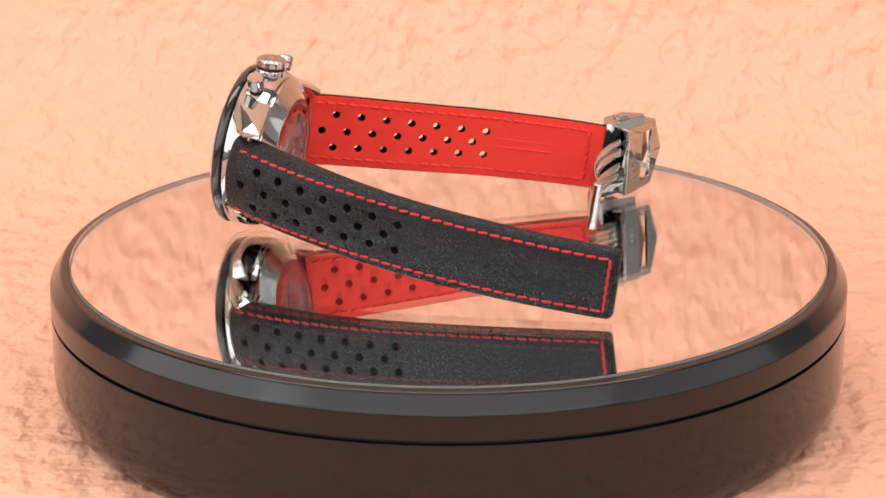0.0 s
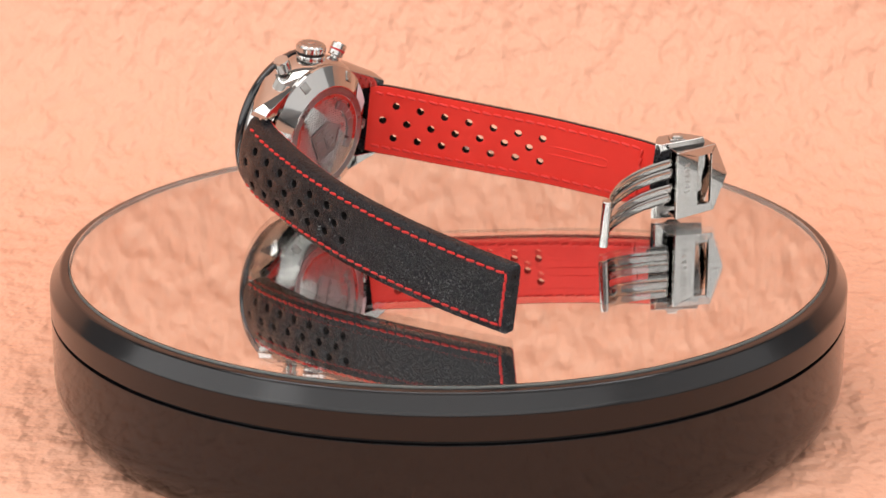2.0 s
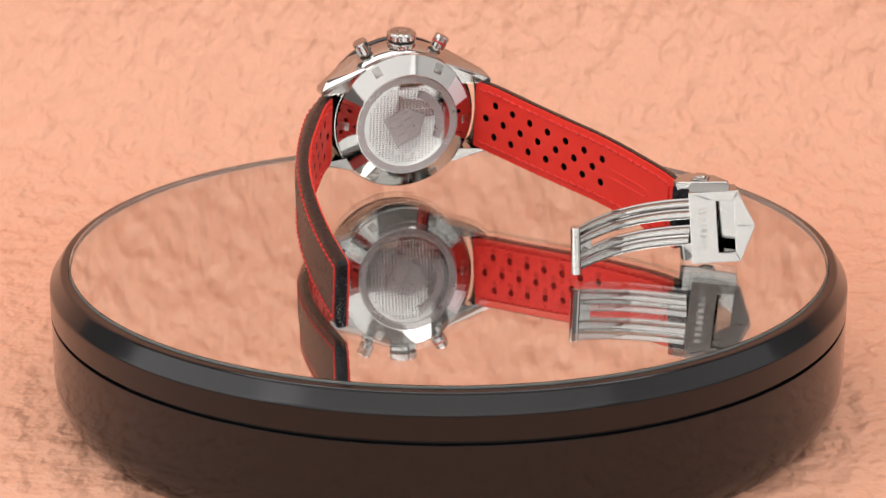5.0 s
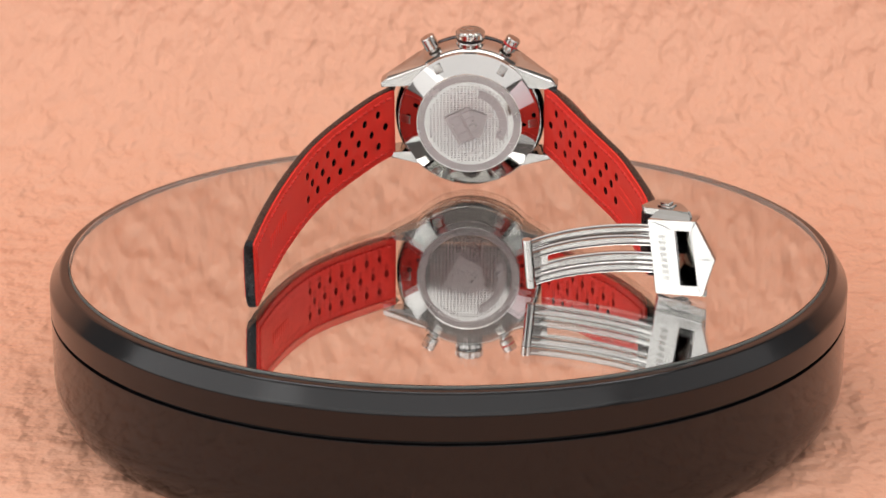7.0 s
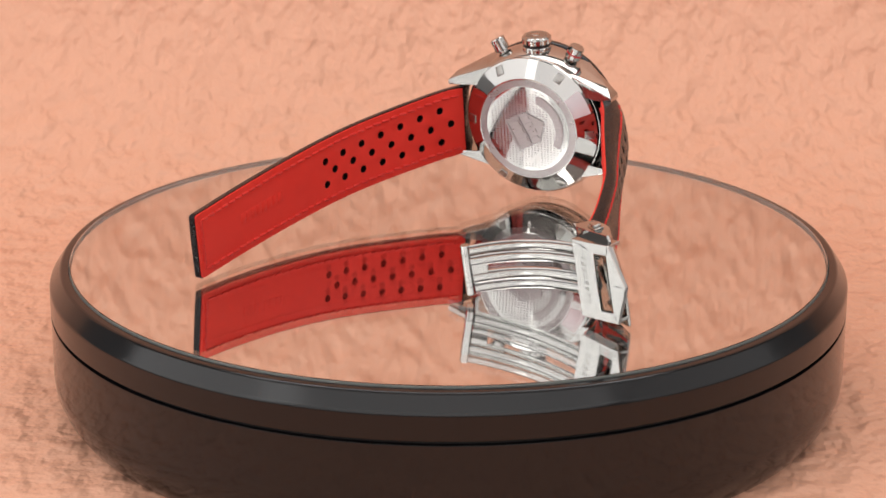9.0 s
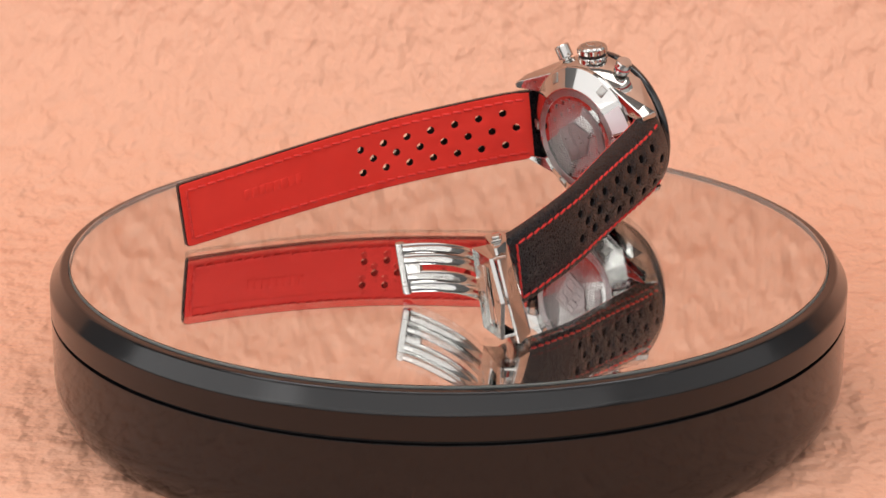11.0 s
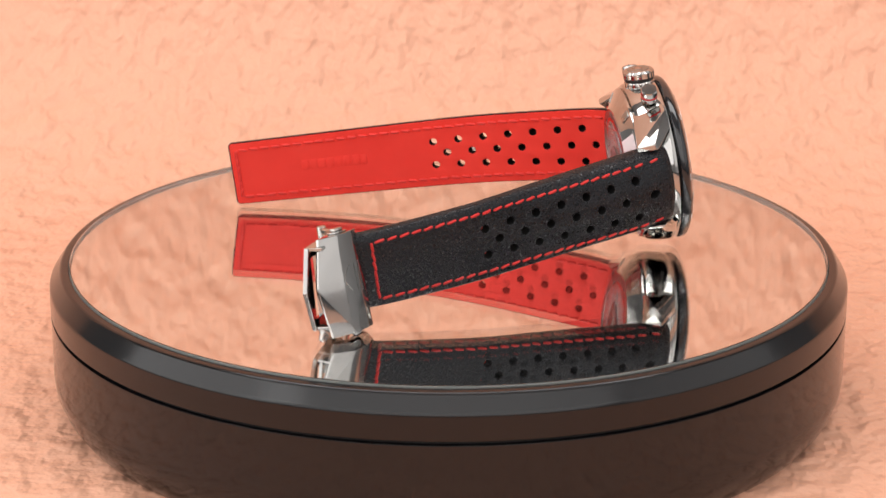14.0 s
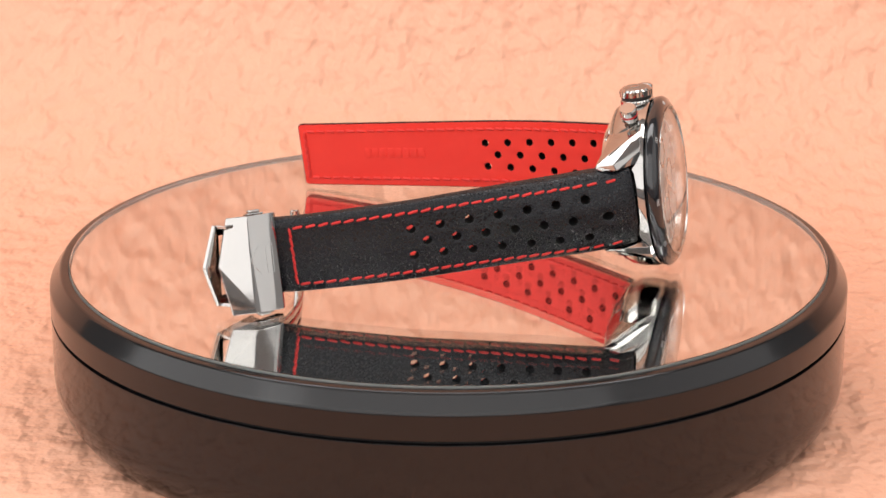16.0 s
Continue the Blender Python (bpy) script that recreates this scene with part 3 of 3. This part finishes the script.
# ---------------------------------------------------------------- clasp
def build_clasp():
    zc = 20.1
    clasp = new("folding_clasp")
    clasp.parent = watch
    tagged(clasp, "open polished steel folding clasp")
    # inner frame: a channel with a slot and a pointed end; d runs along it, e points to the strap
    P, d = Vector((59.4, -37.3, zc)), Vector((0.834, -0.553, 0)).normalized()
    e = Vector((-d.y, d.x, 0))
    fr = Matrix((d, (0, 0, 1), -e)).transposed().to_4x4()
    fr.translation = P
    fr = fr @ pose(11.6, 0, 0, 0, 11.5, 0) @ pose(-11.6, 0, 0)
    fr = fr @ pose(15.5, 0, 0, 0, 0, 8) @ pose(-15.5, 0, 0)
    H = 11.5

    def plate_with_slot(z0, z1):
        bm = bmesh.new()
        outer = [(2.8, -H), (17.2, -H), (22.0, 0), (17.2, H), (2.8, H)]
        inner = [(10.8, -8.4), (15.8, -8.4), (15.8, 0), (15.8, 8.4), (10.8, 8.4)]
        vo = [[bm.verts.new((x, y, z)) for x, y in outer] for z in (z0, z1)]
        vi = [[bm.verts.new((x, y, z)) for x, y in inner] for z in (z0, z1)]
        for i in range(5):
            j = (i + 1) % 5
            for z in (0, 1):
                bm.faces.new((vo[z][i], vo[z][j], vi[z][j], vi[z][i]))
            bm.faces.new((vo[0][i], vo[0][j], vo[1][j], vo[1][i]))
            bm.faces.new((vi[0][i], vi[0][j], vi[1][j], vi[1][i]))
        bmesh.ops.bevel(bm, geom=bm.edges[:], offset=0.18, segments=2, affect="EDGES", profile=0.5, clamp_overlap=True)
        return bm

    frame_ob = wpart("buckle_frame", merge(plate_with_slot(-0.6, 0.6), box(3.0, 16.8, H - 1.0, H - 0.05, -4.4, 0.4, 0.2), box(3.0, 16.8, -H + 0.05, -H + 1.0, -4.4, 0.4, 0.2)), steel, clasp,
                     "slotted steel frame with a pointed end", turn=fr, smooth=0)
    for i in range(8):
        y = -6.4 + 12.8 * i / 7
        wpart("inscription_bar", box(5.6, 7.6, y - 0.55, y + 0.55, 0.55, 0.64, 0.04), satin, frame_ob, turn=fr, smooth=0)
    # outer cover, faceted; z of its space points inwards
    A, B = Vector((64.6, -29.8, zc)), Vector((80.4, -41.0, zc))
    d2 = (B - A).normalized()
    e2 = Vector((-d2.y, d2.x, 0))
    co = Matrix((d2, (0, 0, 1), -e2)).transposed().to_4x4()
    co.translation = A
    co = co @ pose(0, 0, 0, 9, -7, 0) @ pose(9, 0.4, 0, 0, 0, 7) @ pose(-9, 0, 0)
    Lc = (B - A).length
    Hc, Hl = 12.6, 14.8
    pts = [(x, y, z) for y in (-Hl, Hc) for x, z in ((-0.4, 1.4), (0.5, 0.4), (3.0, -0.15), (7.0, -0.4), (9.2, -0.32), (-1.6, 5.2), (0.0, 6.0))]
    pts += [(9.6, Hc - 2.3, -0.3), (9.8, -Hl + 1.8, -0.3), (14.4, Hc, 2.2), (15.4, -Hl, 2.5), (18.4, -0.8, 2.2), (18.4, -0.8, 2.9), (14.4, Hc, 3.0), (15.4, -Hl, 3.2)]
    cover = wpart("cover", hull(pts, 0.22, 2), steel, clasp, "faceted steel cover with an engraved shield", turn=co, smooth=12)
    sh = [(2.4, -4.0), (6.6, -4.0), (9.6, 0), (6.6, 4.0), (2.4, 4.0)]
    lines = list(zip(sh, sh[1:] + sh[:1])) + [((4.4, -4.0), (4.4, 4.0))]
    for a, b in lines:
        va, vb = Vector((*a, 0)), Vector((*b, 0))
        depth = float(np.interp((a[0] + b[0]) / 2, (0.5, 3.0, 7.0, 10.0), (0.4, -0.15, -0.4, -0.3)))
        m = Matrix.Translation((va + vb) / 2 + Vector((0, 0, depth))) @ Matrix.Rotation(math.atan2(vb.y - va.y, vb.x - va.x), 4, "Z")
        ln = (vb - va).length / 2
        wpart("shield_line", moved(box(-ln, ln, -0.1, 0.1, -0.12, 0.12), m), steel, cover, turn=co, smooth=0)
    for sg in (-1, 1):
        at = Hc if sg > 0 else Hl
        lo, hi = sorted((sg * at, sg * (at + 0.5)))
        lo2, hi2 = sorted((sg * (at + 0.4), sg * (at + 1.5)))
        wpart("push_button", merge(box(3.4, 8.4, lo, hi, 1.0, 3.9, 0.2), box(4.2, 7.8, lo2, hi2, 1.3, 3.6, 0.5)), steel, clasp, "small steel release button", turn=co, smooth=30)
    # the strap's black leather end, tucked in between
    wpart("tab", prism([(57.6, -33.0), (62.5, -31.2), (66.0, -35.4), (61.0, -37.0)], zc - 9.0, zc + 9.0, 0.4), leather, clasp, "black leather strap end")
    # the folding blade: two curved twin rails and a hinge bar; it sags from the frame to the bar
    blade_line = Line([(61.8, -38.4), (55.0, -35.8), (47.0, -34.2), (38.0, -34.4), (31.0, -36.2), (26.4, -38.3)])

    def rail(z0, z1, th, s_to=1.0, s_from=0.0):
        bm = bmesh.new()
        rings = []
        for i in range(37):
            f = s_from + (s_to - s_from) * i / 36
            s = blade_line.length * f
            c, t = blade_line.at(s), blade_line.tangent(s)
            n = Vector((-t.y, t.x))
            zz = 19.6 + (14.0 - 19.6) * f
            rings.append([bm.verts.new((c.x + n.x * h, c.y + n.y * h, z + zz)) for z, h in ((z0 + 0.7, -th), (z1 - 0.7, -th), (z1, -th + 0.35), (z1, th - 0.35), (z1 - 0.7, th), (z0 + 0.7, th), (z0, th - 0.35), (z0, -th + 0.35))])
        for a, b in zip(rings, rings[1:]):
            for k in range(8):
                bm.faces.new((a[k], a[(k + 1) % 8], b[(k + 1) % 8], b[k]))
        bm.faces.new(rings[0][::-1])
        bm.faces.new(rings[-1])
        return bm

    for sg in (-1, 1):
        a, b = sorted((sg * 4.45, sg * 7.6))
        wpart("blade_rail", rail(a, b, 0.55), steel, clasp, "curved outer steel rail", smooth=40)
    blade = wpart("blade", merge(rail(-4.35, -1.0, 0.8), rail(1.0, 4.35, 0.8), rail(-4.3, 4.3, 0.7, 1.0, 0.86)), steel, clasp, "curved slotted steel blade", smooth=40)
    note = letters("STAINLESS STEEL", 1.7, 0.1)
    for v in note.verts:
        f = 0.60 - v.co.x / blade_line.length
        c, t = blade_line.at(blade_line.length * f), blade_line.tangent(blade_line.length * f)
        n = Vector((-t.y, t.x))
        h = 0.82 + v.co.z
        v.co = (c.x + n.x * h, c.y + n.y * h, v.co.y - 2.7 + 19.6 - 5.6 * f)
    wpart("inscription", note, engraved, blade, smooth=0)
    wpart("hinge_bar", moved(lathe([(0, -7.7), (1.25, -7.7), (1.45, -7.4), (1.45, -5.2), (1.3, -5.1), (1.3, -4.9), (1.45, -4.8), (1.45, 4.8), (1.3, 4.9), (1.3, 5.1), (1.45, 5.2), (1.45, 7.4), (1.25, 7.7), (0, 7.7)], 24, False),
                                 Matrix.Translation((25.9, -38.4, 14.0)) @ Matrix.Rotation(radians(-5), 4, "Y")), steel, clasp, "steel hinge bar", smooth=30)
    return clasp


build_clasp()


# ---------------------------------------------------------------- movement
def motions():
    steps = [0.5 * i for i in range(33)]
    walk(watch, [(t, pose(0, 0, HT * U, 0, 0, START + SPIN * t)) for t in steps])
    walk(platter, [(t, pose(0, 0, HT * U, 0, 0, START + SPIN * t)) for t in steps])


motions()
